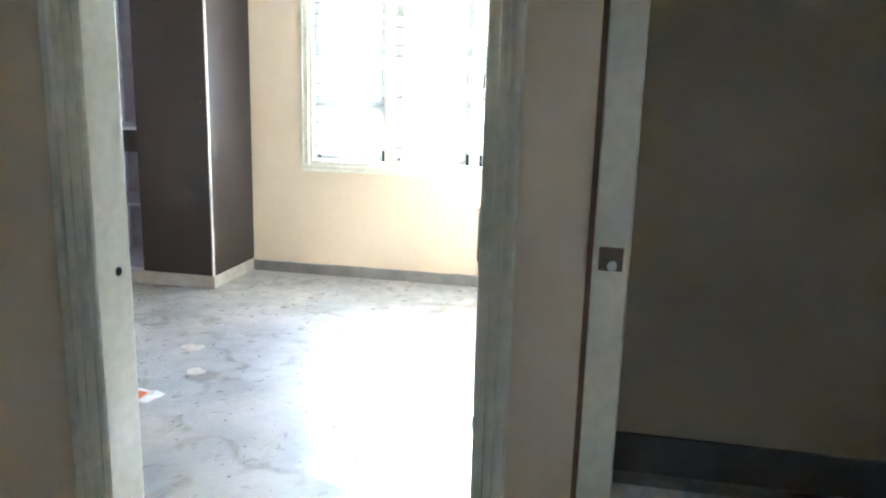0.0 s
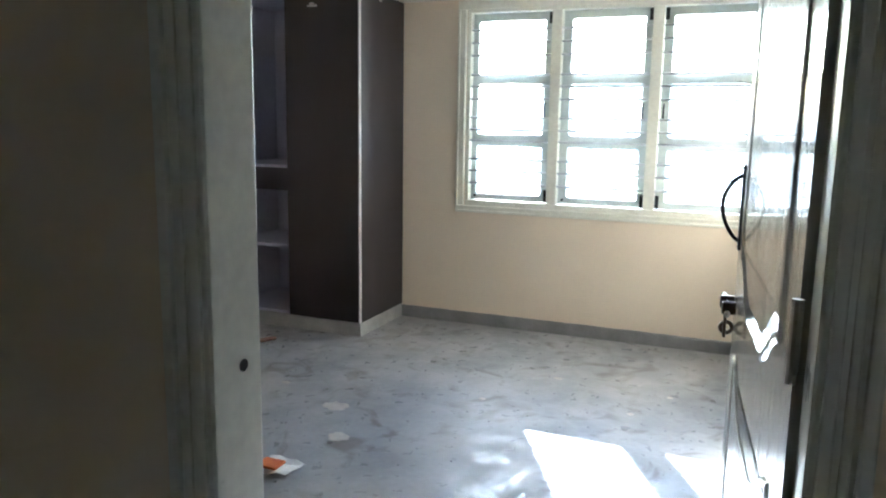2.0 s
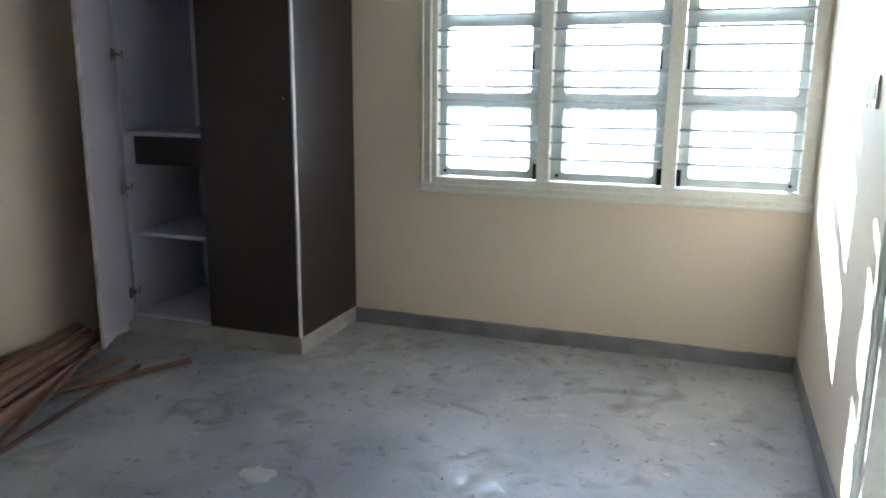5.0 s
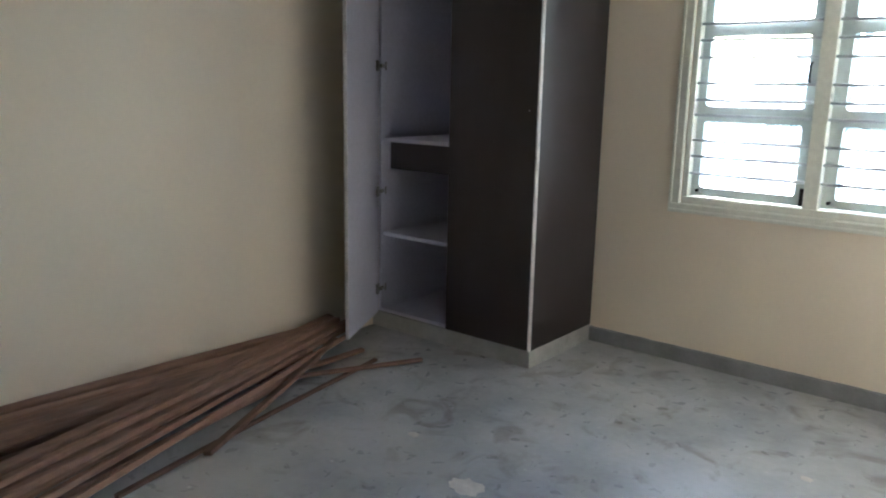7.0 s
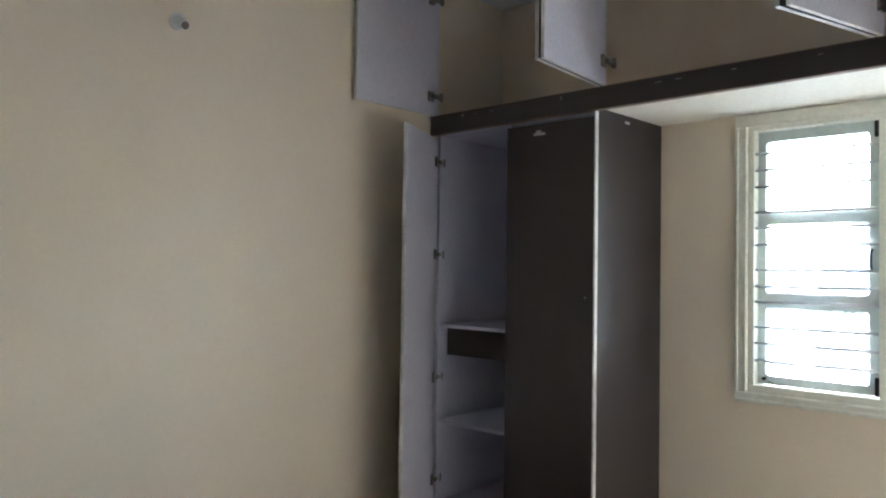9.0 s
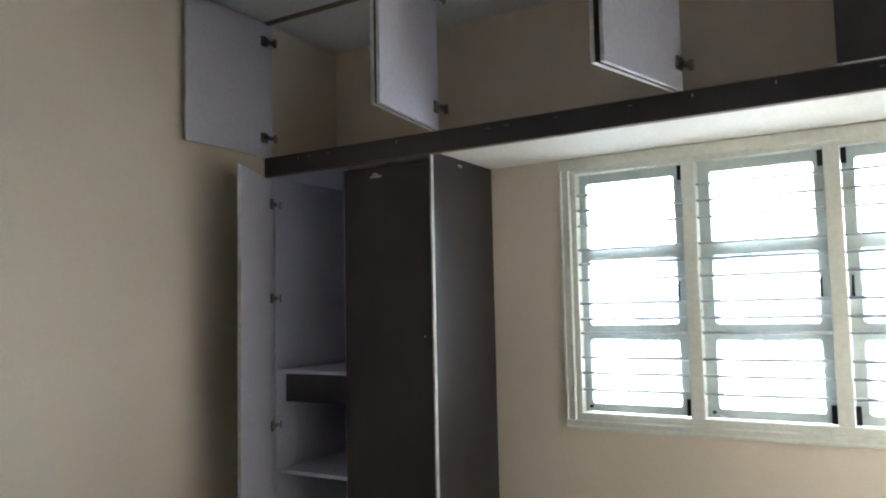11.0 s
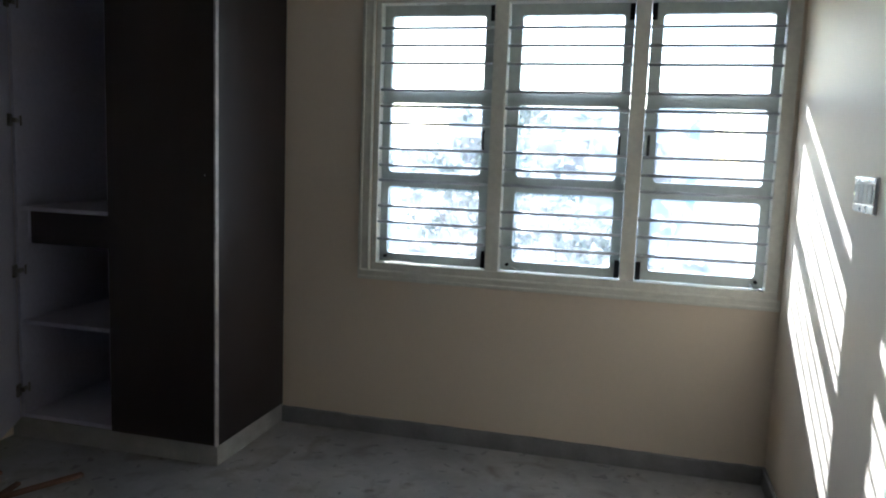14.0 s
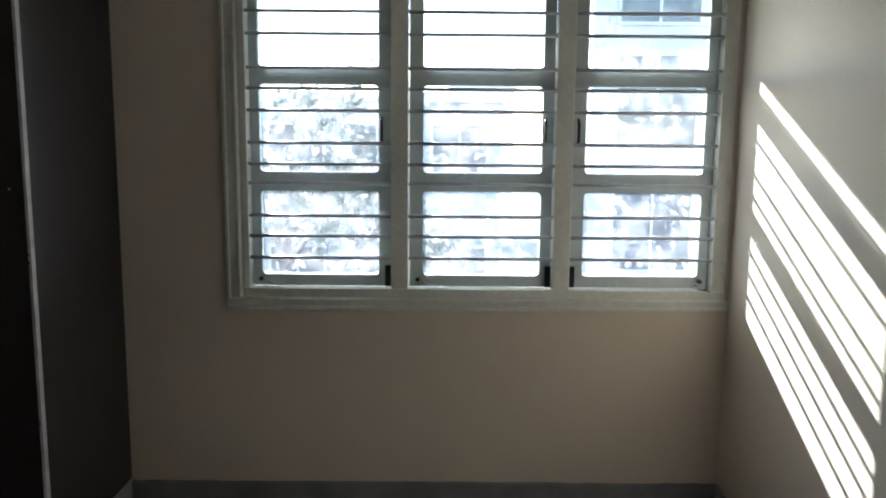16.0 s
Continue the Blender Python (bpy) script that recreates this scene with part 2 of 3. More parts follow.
def tube(bm, points, radius, sides=8):
    """A bent round bar through the points."""
    pts = [Vector(p) for p in points]
    rings = []
    side = None
    for i, p in enumerate(pts):
        way = (pts[min(i + 1, len(pts) - 1)] - pts[max(i - 1, 0)]).normalized()
        if side is None:
            side = way.orthogonal().normalized()
        side = (side - way * side.dot(way)).normalized()
        up = way.cross(side)
        rings.append([bm.verts.new(p + radius * (math.cos(a) * side + math.sin(a) * up)) for a in (2 * math.pi * k / sides for k in range(sides))])
    for r, s in zip(rings, rings[1:]):
        for k in range(sides):
            bm.faces.new((r[k], r[(k + 1) % sides], s[(k + 1) % sides], s[k]))
    bm.faces.new(rings[0][::-1])
    bm.faces.new(rings[-1])
    return bm


def rounded(x0, z0, x1, z1, r, steps=4):
    loop = []
    for cx, cz, a0 in ((x1 - r, z1 - r, 0), (x0 + r, z1 - r, 90), (x0 + r, z0 + r, 180), (x1 - r, z0 + r, 270)):
        for k in range(steps + 1):
            a = radians(a0 + 90 * k / steps)
            loop.append((cx + r * math.cos(a), cz + r * math.sin(a)))
    return loop


def plate(bm, outer, holes, y0, y1):
    """An upright plate in the xz plane with holes, from y0 to y1."""
    loops = [outer, *holes]
    sheets = []
    for y in (y0, y1):
        sheet, edges = [], []
        for loop in loops:
            vs = [bm.verts.new((x, y, z)) for x, z in loop]
            edges += [bm.edges.new((vs[i], vs[(i + 1) % len(vs)])) for i in range(len(vs))]
            sheet.append(vs)
        bmesh.ops.triangle_fill(bm, use_beauty=True, edges=edges, normal=(0, -1, 0))
        sheets.append(sheet)
    for a, b in zip(*sheets):
        for i in range(len(a)):
            j = (i + 1) % len(a)
            bm.faces.new((a[i], a[j], b[j], b[i]))
    bmesh.ops.recalc_face_normals(bm, faces=bm.faces)
    return bm


def mesh_of(name, bm, mat, smooth=False):
    me = bpy.data.meshes.new(name)
    bm.to_mesh(me)
    bm.free()
    me.materials.append(mat)
    if smooth:
        for p in me.polygons:
            p.use_smooth = True
    return me


def thing(name, bm, mat, label, category, group="", kind="", smooth=False):
    return tagged(new(name, mesh_of(name, bm, mat, smooth)), label, category, group, kind)


def empty(name, at, label, category, group="", kind=""):
    ob = new(name)
    ob.location = at
    return tagged(ob, label, category, group, kind)


def part(name, bm, mat, parent, label="", smooth=False):
    ob = new(name, mesh_of(name, bm, mat, smooth))
    ob.parent = parent
    if parent.parent is None:
        ob.matrix_parent_inverse = Matrix.Translation(-parent.location)
    return tagged(ob, label)


def structure(name, bm, mat, label, category):
    return thing(name, bm, mat, label, category, kind="structure")


# ---- rooms ----
LEFT, CEIL, BACK, FRONT = -3.30, 2.93, -3.745, -3.845
structure("floor", boxes((-3.5, -6.8, -0.15, 2.0, 0.0, 0.0)), M_FLOOR, "smooth grey cement floor with dusty stains", "floor")
structure("ceiling", boxes((-3.5, -6.8, CEIL, 2.0, 0.2, CEIL + 0.15)), M_CEIL, "plain white painted ceiling", "ceiling")
WX0, WX1, WZ0, WZ1 = -1.80, -0.012, 0.80, 2.04
structure("wall_north", boxes((-3.5, 0, -0.15, WX0, 0.2, CEIL), (WX0, 0, -0.15, WX1, 0.2, WZ0), (WX0, 0, WZ1, WX1, 0.2, CEIL), (WX1, 0, -0.15, 2.0, 0.2, CEIL)), M_WALL, "beige painted wall with a wide window", "wall")
structure("wall_west", boxes((LEFT - 0.2, BACK, 0, LEFT, 0, CEIL)), M_WALL, "plain beige painted wall", "wall")
structure("wall_east", boxes((0, -1.62, 0, 0.14, 0, CEIL), (0, -2.40, 2.05, 0.14, -1.62, CEIL), (0.065, BACK, 0, 0.14, -2.40, CEIL)), M_WALL, "beige painted wall with a doorway and sunlight stripes", "wall")
structure("wall_south", boxes((-3.5, FRONT, 0, -0.778, BACK, CEIL), (-0.778, FRONT, 2.10, 0.072, BACK, CEIL), (0.072, FRONT, 0, 0.216, BACK, CEIL), (0.216, FRONT, 2.10, 1.05, BACK, CEIL), (1.05, FRONT, 0, 2.0, BACK, CEIL)), M_WALL, "painted wall between the passage and the bedroom with two doorways", "wall")
structure("passage_wall_west", boxes((-2.4, -6.6, 0, -2.2, FRONT, CEIL)), M_WALL, "plain painted passage wall", "wall")
# Unseen doorway, lobby and lobby window are added to send warm light into the passage.
structure("passage_wall_east", boxes((1.8, -6.6, 0, 2.0, -5.75, CEIL), (1.8, -4.95, 0, 2.0, FRONT, CEIL), (1.8, -5.75, 2.1, 2.0, -4.95, CEIL)), M_WALL, "painted passage wall with an unseen doorway added to let light in", "wall")
structure("added_lobby_floor", boxes((2.0, -6.6, -0.15, 3.6, -4.3, 0.0)), M_FLOOR, "smooth grey cement floor of the unseen lobby added for light", "floor")
structure("added_lobby_ceiling", boxes((2.0, -6.6, CEIL, 3.6, -4.3, CEIL + 0.15)), M_CEIL, "plain white painted ceiling of the unseen lobby added for light", "ceiling")
structure("added_lobby_wall_east", boxes((3.4, -6.6, 0, 3.6, -4.3, CEIL)), M_WALL, "plain beige wall of the unseen lobby, added to bounce light", "wall")
structure("added_lobby_wall_south", boxes((2.0, -6.6, 0, 3.4, -6.4, CEIL)), M_WALL, "plain beige wall of the unseen lobby, added to bounce light", "wall")
structure("added_lobby_wall_north", boxes((2.0, -4.5, 0, 2.3, -4.3, CEIL), (3.2, -4.5, 0, 3.4, -4.3, CEIL), (2.3, -4.5, 0, 3.2, -4.3, 1.1), (2.3, -4.5, 2.05, 3.2, -4.3, CEIL)), M_WALL, "beige wall of the unseen lobby with a window added for light", "wall")
structure("passage_wall_south", boxes((-2.4, -6.8, 0, 2.0, -6.6, CEIL)), M_WALL, "plain painted passage wall", "wall")
structure("bath_wall_east", boxes((1.8, BACK, 0, 2.0, 0, CEIL)), M_WALL, "plain painted wall of the dark side room", "wall")
structure("bath_wall_south", boxes((0.14, -2.70, 0, 1.8, -2.55, CEIL)), M_WALL, "plain painted wall of the dark side room", "wall")
structure("side_room_step", boxes((0.14, -2.80, 0, 1.8, -2.70, 0.13)), M_EDGE, "pale raised step along the side room wall", "step")
structure("side_room_baseboard", boxes((0.14, -2.715, 0.132, 1.8, -2.702, 0.265)), M_CEMENT, "dark grey cement skirting", "baseboard")
structure("threshold", boxes((-0.012, -2.42, 0, 0.16, -1.60, 0.11), bevel=0.004), M_PLINTH, "raised cement door sill in the side doorway", "threshold")
SK = 0.078
trowel = random.Random(2)


def skirting(a, b, out, height):
    """A hand-trowelled cement skirting from a to b with a wavering top edge."""
    bm = bmesh.new()
    a, b, out = Vector(a), Vector(b), Vector(out)
    n = 60
    rings = []
    for i in range(n + 1):
        p = a.lerp(b, i / n)
        h = height + trowel.uniform(-0.002, 0.002)
        d = 0.012 + trowel.uniform(-0.001, 0.001)
        rings.append([bm.verts.new(p), bm.verts.new(p + out * d), bm.verts.new(p + out * d + Vector((0, 0, h - 0.004))), bm.verts.new(p + out * (d - 0.004) + Vector((0, 0, h))), bm.verts.new(p + Vector((0, 0, h + 0.001)))])
    for r, t in zip(rings, rings[1:]):
        for k in range(5):
            j = (k + 1) % 5
            bm.faces.new((r[k], r[j], t[j], t[k]))
    bm.faces.new(rings[0])
    bm.faces.new(rings[-1][::-1])
    bmesh.ops.recalc_face_normals(bm, faces=bm.faces)
    return bm


structure("baseboard_north", skirting((-2.245, -0.0005, 0), (-0.0125, -0.0005, 0), (0, -1, 0), SK), M_CEMENT, "rough grey cement skirting below the window wall", "baseboard")
structure("baseboard_east", skirting((-0.0005, -1.53, 0), (-0.0005, -0.0005, 0), (-1, 0, 0), SK), M_CEMENT, "rough grey cement skirting", "baseboard")
structure("baseboard_south", boxes((LEFT + 0.012, BACK, 0, -0.79, BACK + 0.012, SK), bevel=0.002), M_CEMENT, "rough grey cement skirting", "baseboard")


# ---- doorways ----
def door_frame(name, x0, x1, label):
    """Moulded frame round an opening in the south wall; x0 and x1 are the clear sides."""
    f = empty(name, ((x0 + x1) / 2, FRONT, 0), label, "door frame", kind="structure")
    for side, a in ((-1, x0), (1, x1)):
        o = a + side * 0.05
        part("jamb", boxes((min(a, o), FRONT - 0.006, 0, max(a, o), BACK + 0.006, 2.10), bevel=0.004), M_FRAME, f)
        trim = bmesh.new()
        for w0, w1, d in ((0.002, 0.080, 0.003), (0.012, 0.030, 0.009), (0.038, 0.050, 0.007), (0.058, 0.076, 0.013)) if side < 0 else ((0.002, 0.064, 0.003), (0.010, 0.024, 0.009), (0.031, 0.041, 0.007), (0.047, 0.061, 0.013)):
            p, q = a + side * w0, a + side * w1
            box(trim, min(p, q), FRONT - 0.006 - d, 0, max(p, q), FRONT - 0.004, 2.17, bevel=0.003)
        part("architrave", trim, M_FRAME, f)
    part("head", boxes((x0 - 0.05, FRONT - 0.006, 2.05, x1 + 0.05, BACK + 0.006, 2.10), bevel=0.004), M_FRAME, f)
    return f


frame_1 = door_frame("door_frame_1", -0.728, 0.022, "cream painted door frame with moulded architrave")
part("bolt_hole", rod(bmesh.new(), (-0.729, -3.783, 0.982), (-0.7265, -3.783, 0.982), 0.0095, 14), M_HOLE_SHADE, frame_1, "near-black disc painted as the shade in a bolt hole")
part("bolt_hole", rod(bmesh.new(), (-0.729, -3.80, 0.30), (-0.7265, -3.80, 0.30), 0.005, 12), M_HOLE_SHADE, frame_1, "near-black disc painted as the shade in a screw hole")
frame_2 = empty("door_frame_2", (0.6, FRONT, 0), "cream painted frame of the dark doorway", "door frame", kind="structure")
for xa, xb in ((0.216, 0.277), (0.98, 1.04)):
    part("jamb", boxes((xa, FRONT - 0.008, 0, xb, BACK + 0.006, 2.10), bevel=0.004), M_FRAME, frame_2)
part("head", boxes((0.216, FRONT - 0.008, 2.05, 1.04, BACK + 0.006, 2.12), bevel=0.004), M_FRAME, frame_2)
part("bead", boxes((0.206, FRONT - 0.004, 0, 0.2175, FRONT, 2.1)), M_BROWN, frame_2, "brown gap line beside the frame")
catch = part("bolt_catch", boxes((0.226, FRONT - 0.012, 1.074, 0.266, FRONT - 0.008, 1.114), bevel=0.001), M_BRONZE, frame_2, "dark metal bolt catch plate")
part("knob", rod(bmesh.new(), (0.248, FRONT - 0.03, 1.086), (0.248, FRONT - 0.008, 1.086), 0.008, 12), M_STEEL, catch)

frame_3 = empty("door_frame_3", (0.07, -2.0, 0), "cream painted frame of the side doorway", "door frame", kind="structure")
for ya, yb in ((-1.64, -1.60), (-2.42, -2.38)):
    part("jamb", boxes((-0.004, ya, 0.112, 0.15, yb, 2.05), bevel=0.003), M_FRAME, frame_3)
part("architrave", boxes((-0.016, -1.60, 0, -0.0005, -1.535, 2.1), (-0.022, -1.59, 0, -0.015, -1.575, 2.1), bevel=0.002), M_FRAME, frame_3)
part("head", boxes((-0.004, -2.42, 2.01, 0.15, -1.60, 2.05), bevel=0.003), M_FRAME, frame_3)
part("screw_hole", rod(bmesh.new(), (0.07, -1.641, 1.16), (0.07, -1.644, 1.16), 0.007, 10), M_HOLE_SHADE, frame_3)


def turned(bm):
    """From the xz plane to the door's yz plane, faces towards -x."""
    for v in bm.verts:
        v.co = Vector((v.co.y, v.co.x, v.co.z))
    bmesh.ops.recalc_face_normals(bm, faces=bm.faces)
    return bm


def field(bm, loop, levels):
    """A raised field with sloping sides; levels are (inset, x)."""
    pts = [Vector(p) for p in loop]
    n = len(pts)
    turn = sum(pts[i].x * pts[(i + 1) % n].y - pts[(i + 1) % n].x * pts[i].y for i in range(n))
    rings = []
    for inset, x in levels:
        ring = []
        for i in range(n):
            d = (pts[(i + 1) % n] - pts[i]).normalized() + (pts[i] - pts[i - 1]).normalized()
            d = d.normalized() if turn > 0 else -d.normalized()
            q = pts[i] + Vector((-d.y, d.x)) * inset
            ring.append(bm.verts.new((x, q.x, q.y)))
        rings.append(ring)
    for r, t in zip(rings, rings[1:]):
        for i in range(n):
            j = (i + 1) % n
            bm.faces.new((r[i], r[j], t[j], t[i]))
    bm.faces.new(rings[-1])
    bmesh.ops.recalc_face_normals(bm, faces=bm.faces)
    return bm


door = empty("panelled_door", (0.02, -3.735, 0), "glossy grey varnished panelled wooden door standing open", "door")
door.rotation_euler.z = radians(5.5)
DX0, DX1, DY0, DY1 = 0.010, 0.042, -3.738, -2.918
part("door_leaf", boxes((DX0 + 0.014, DY0 + 0.001, 0.013, DX1, DY1 - 0.001, 2.039), bevel=0.003), M_DOOR, door)
py0, py1 = DY0 + 0.11, DY1 - 0.11
wave = [k / 28 for k in range(29)]
upper = [(py1, 1.93), (py0, 1.93)] + [(py0 + (py1 - py0) * u, 1.05 - 0.08 * math.sin(math.pi * u) ** 2 + 0.014 * math.cos(4 * math.pi * u)) for u in wave]
lower = [(py0, 0.16), (py1, 0.16)] + [(py1 - (py1 - py0) * u, 0.86 - 0.08 * math.sin(math.pi * u) ** 2 + 0.014 * math.cos(4 * math.pi * u)) for u in wave]
part("door_frame_face", turned(plate(bmesh.new(), [(DY0, 0.012), (DY1, 0.012), (DY1, 2.04), (DY0, 2.04)], [upper, lower], DX0, DX0 + 0.0145)), M_DOOR, door)
for outline in (upper, lower):
    part("panel", field(bmesh.new(), outline, ((0.0, DX0 + 0.0005), (0.006, DX0 - 0.004), (0.014, DX0 - 0.004), (0.022, DX0 + 0.010), (0.030, DX0 + 0.010), (0.044, DX0 - 0.002))), M_DOOR, door, "raised and fielded panel with a curved edge")
pull = part("pull_handle", boxes((DX0 - 0.007, -2.973, 1.083, DX0 - 0.001, -2.953, 1.262), bevel=0.003), M_BLACK, door, "black curved pull handle")
arc = [(DX0 - 0.006 - 0.036 * math.sin(math.pi * (k / 20) ** 1.12) ** 0.62, -2.963, 1.103 + 0.138 * k / 20) for k in range(21)]
part("grip", tube(bmesh.new(), arc, 0.0042), M_BLACK, pull, smooth=True)
bolt = part("bolt", rod(bmesh.new(), (DX0 - 0.02, -3.01, 0.952), (DX0 - 0.02, -2.90, 0.972), 0.0065, 12), M_STEEL, door, "steel sliding bolt with padlock eye", smooth=True)
for yy in (-2.995, -2.935):
    part("bolt_loop", boxes((DX0 - 0.031, yy - 0.008, 0.950, DX0 - 0.001, yy + 0.008, 0.978), bevel=0.005), M_BRONZE, bolt)
part("hasp", boxes((DX0 - 0.024, -2.976, 0.893, DX0 - 0.017, -2.964, 0.952), bevel=0.003), M_BRONZE, bolt)
ring = [(DX0 - 0.016 + 0.012 * math.cos(2 * math.pi * k / 14), -2.957, 0.912 + 0.012 * math.sin(2 * math.pi * k / 14)) for k in range(15)]
part("staple", tube(bmesh.new(), ring, 0.0045), M_BRONZE, bolt, smooth=True)
for zz in (0.25, 1.05, 1.8):
    part("hinge", rod(bmesh.new(), (DX0 - 0.002, -3.74, zz), (DX0 - 0.002, -3.74, zz + 0.1), 0.007, 10), M_STEEL, door)


# ---- window ----
win = empty("window_1", (-0.93, 0, 0.75), "three-bay cream window with pale green sashes and horizontal bars", "window", kind="structure")
BAYS = ((-1.775, -1.255), (-1.192, -0.658), (-0.594, -0.066))
GLASS_X = (-1.738, -1.138, -0.542)
GLASS_Z = ((0.879, 1.192), (1.262, 1.578), (1.640, 1.966))
Z0, Z1 = 0.833, 2.016
for xa, xb in ((-1.80, -1.775), (-1.255, -1.192), (-0.658, -0.594), (-0.066, -0.013)):
    part("mullion", boxes((xa, -0.004, Z0, xb, 0.11, Z1), bevel=0.004), M_FRAME, win)
for za, zb in ((WZ0 - 0.02, Z0), (Z1, WZ1 + 0.02)):
    part("rail", boxes((-1.80, -0.003, za, -0.013, 0.11, zb), bevel=0.004), M_FRAME, win)
for name, rows in (("bottom", ((-1.862, 0.753, -0.002, 0.80), (-1.855, 0.757, -0.002, 0.770), (-1.845, 0.785, -0.002, 0.797))), ("top", ((-1.862, 2.036, -0.002, 2.092),)), ("side", ((-1.862, 0.8005, -1.803, 2.0355), (-1.858, 0.8005, -1.845, 2.0355), (-1.818, 0.8005, -1.806, 2.0355)))):
    moulding = bmesh.new()
    for k, (xa, za, xb, zb) in enumerate(rows):
        box(moulding, xa, -0.014 - 0.007 * (k > 0), za, xb, -0.001, zb, bevel=0.003)
    part("casing", moulding, M_FRAME, win)
STEPS = (0.946, 1.027, 1.102, 1.221, 1.291, 1.367, 1.483, 1.561, 1.634, 1.753, 1.831, 1.908)
for b, (xa, xb) in enumerate(BAYS):
    s = part("sash", plate(bmesh.new(), [(xa + 0.003, Z0 + 0.004), (xb - 0.003, Z0 + 0.004), (xb - 0.003, Z1 - 0.004), (xa + 0.003, Z1 - 0.004)],
                           [rounded(GLASS_X[b], ga, GLASS_X[b] + 0.436, gb, 0.016) for ga, gb in GLASS_Z], 0.04, 0.075), M_SASH, win)
    gx0 = GLASS_X[b]
    for ga, gb in GLASS_Z:
        part("pane", boxes((gx0 - 0.006, 0.056, ga - 0.006, gx0 + 0.442, 0.060, gb + 0.006)), M_GLASS, s, "dusty clear glass pane")
    hx = xb - 0.035 if b < 2 else xa + 0.022
    grip = [(hx, 0.038 - 0.022 * min(1, 2.2 * math.sin(math.pi * k / 10)), 1.37 + 0.09 * k / 10) for k in range(11)]
    part("sash_handle", tube(bmesh.new(), grip, 0.0055), M_BLACK, s, "black pull handle", smooth=True)
    ex = xb - 0.024 if b < 2 else xa + 0.002
    for za, zb in ((0.838, 0.917), (1.94, 2.008)):
        part("hinge", boxes((ex, 0.026, za, ex + 0.022, 0.039, zb), bevel=0.002), M_BLACK, s, "black hinge plate")
    kx = xa + 0.035 if b < 2 else xb - 0.035
    stay = part("stay", tube(bmesh.new(), [(kx + 0.02, 0.030, 0.852), (kx + 0.05, 0.012, 0.846), (kx + 0.14, 0.020, 0.843)] if b < 2 else [(kx - 0.02, 0.030, 0.852), (kx - 0.01, 0.005, 0.841), (kx + 0.03, -0.012, 0.834)], 0.004, 6), M_STEEL, s, "thin metal window stay")
    part("stay_pin", rod(bmesh.new(), (kx, 0.040, 0.864), (kx, 0.02, 0.864), 0.008, 10), M_BLACK, stay)
    for z in STEPS:
        part("grille_bar", rod(bmesh.new(), (xa - 0.004, 0.012, z), (xb + 0.004, 0.012, z), 0.0067, 10), M_ROD, win, smooth=True)
structure("sunshade", boxes((-2.3, 0.2, 2.10, 0.5, 0.78, 2.20)), M_PLASTER, "plastered concrete sunshade above the window", "sunshade")


# ---- loft cupboard over the window ----
YF = -0.632
structure("loft_slab", boxes((LEFT, -0.60, 2.096, 0, 0, 2.165)), M_SLAB, "cream painted concrete loft slab over the window", "slab")
loft = empty("loft_cupboard", (-1.65, -0.6, 2.1), "dark laminate loft cupboard with most doors standing open", "cupboard")
part("fascia", boxes((-3.285, YF, 2.080, -0.006, YF + 0.03, 2.176), bevel=0.002), M_DARK, loft, "scuffed dark laminate fascia")
part("edging", boxes((-3.285, YF - 0.002, 2.076, -0.006, YF + 0.028, 2.0795)), M_BROWN, loft)
part("ledge", boxes((-3.285, YF + 0.002, 2.1765, -0.006, -0.60, 2.18)), M_BROWN, loft, "raw brown wood edge")
part("top_rail", boxes((-3.285, YF, 2.911, -0.006, YF + 0.02, 2.929)), M_BROWN, loft, "raw brown wood rail under the ceiling")
part("side_panel", boxes((LEFT, YF, 2.165, -3.285, YF + 0.06, 2.929)), M_INNER, loft)


def hinged_panel(name, parent, hinge, angle, width, z0, z1, sign, label, marks, thick=0.018):
    """A laminate door: dark outside, white inside, white edge band. The leaf runs from the hinge along sign * x when shut."""
    a = radians(angle)
    along = Vector((sign * math.cos(a), -math.sin(a), 0))
    out = Vector((-sign * math.sin(a), -math.cos(a), 0))
    m = Matrix(((along.x, out.x, 0, hinge[0]), (along.y, out.y, 0, hinge[1]), (0, 0, 1, 0), (0, 0, 0, 1)))

    def placed(bm):
        bmesh.ops.transform(bm, matrix=m, verts=bm.verts)
        bmesh.ops.recalc_face_normals(bm, faces=bm.faces)
        return bm
    leaf = part(name, placed(boxes((0.001, 0.001, z0 + 0.001, width - 0.001, thick - 0.002, z1 - 0.001))), M_INNER, parent, label)
    part("outer_laminate", placed(boxes((0.0, thick - 0.002, z0, width, thick, z1))), M_DARK, leaf)
    part("edge_band", placed(boxes((width - 0.001, 0, z0, width + 0.0008, thick - 0.0025, z1), (0, 0, z0 - 0.0008, width, thick - 0.0025, z0 + 0.001))), M_EDGE, leaf)
    for z in marks:
        part("hinge", placed(boxes((0.010, -0.010, z - 0.027, 0.052, 0.002, z + 0.027), (-0.030, -0.026, z - 0.010, 0.030, -0.008, z + 0.010), (-0.034, -0.034, z - 0.022, -0.020, -0.016, z + 0.022), bevel=0.003)), M_HINGE, leaf, "concealed steel hinge")
    return leaf


LZ0, LZ1 = 2.181, 2.906
lm = (LZ0 + 0.10, LZ1 - 0.10)
hinged_panel("loft_door", loft, (-3.258, YF, 0), 90, 0.545, LZ0, LZ1, 1, "open door, lavender white inside", lm)
hinged_panel("loft_door", loft, (-2.232, YF, 0), 96, 0.545, LZ0, LZ1, -1, "open door, dark outside", lm)
hinged_panel("loft_door", loft, (-2.188, YF, 0), 84, 0.545, LZ0, LZ1, 1, "open door, lavender white inside", lm)
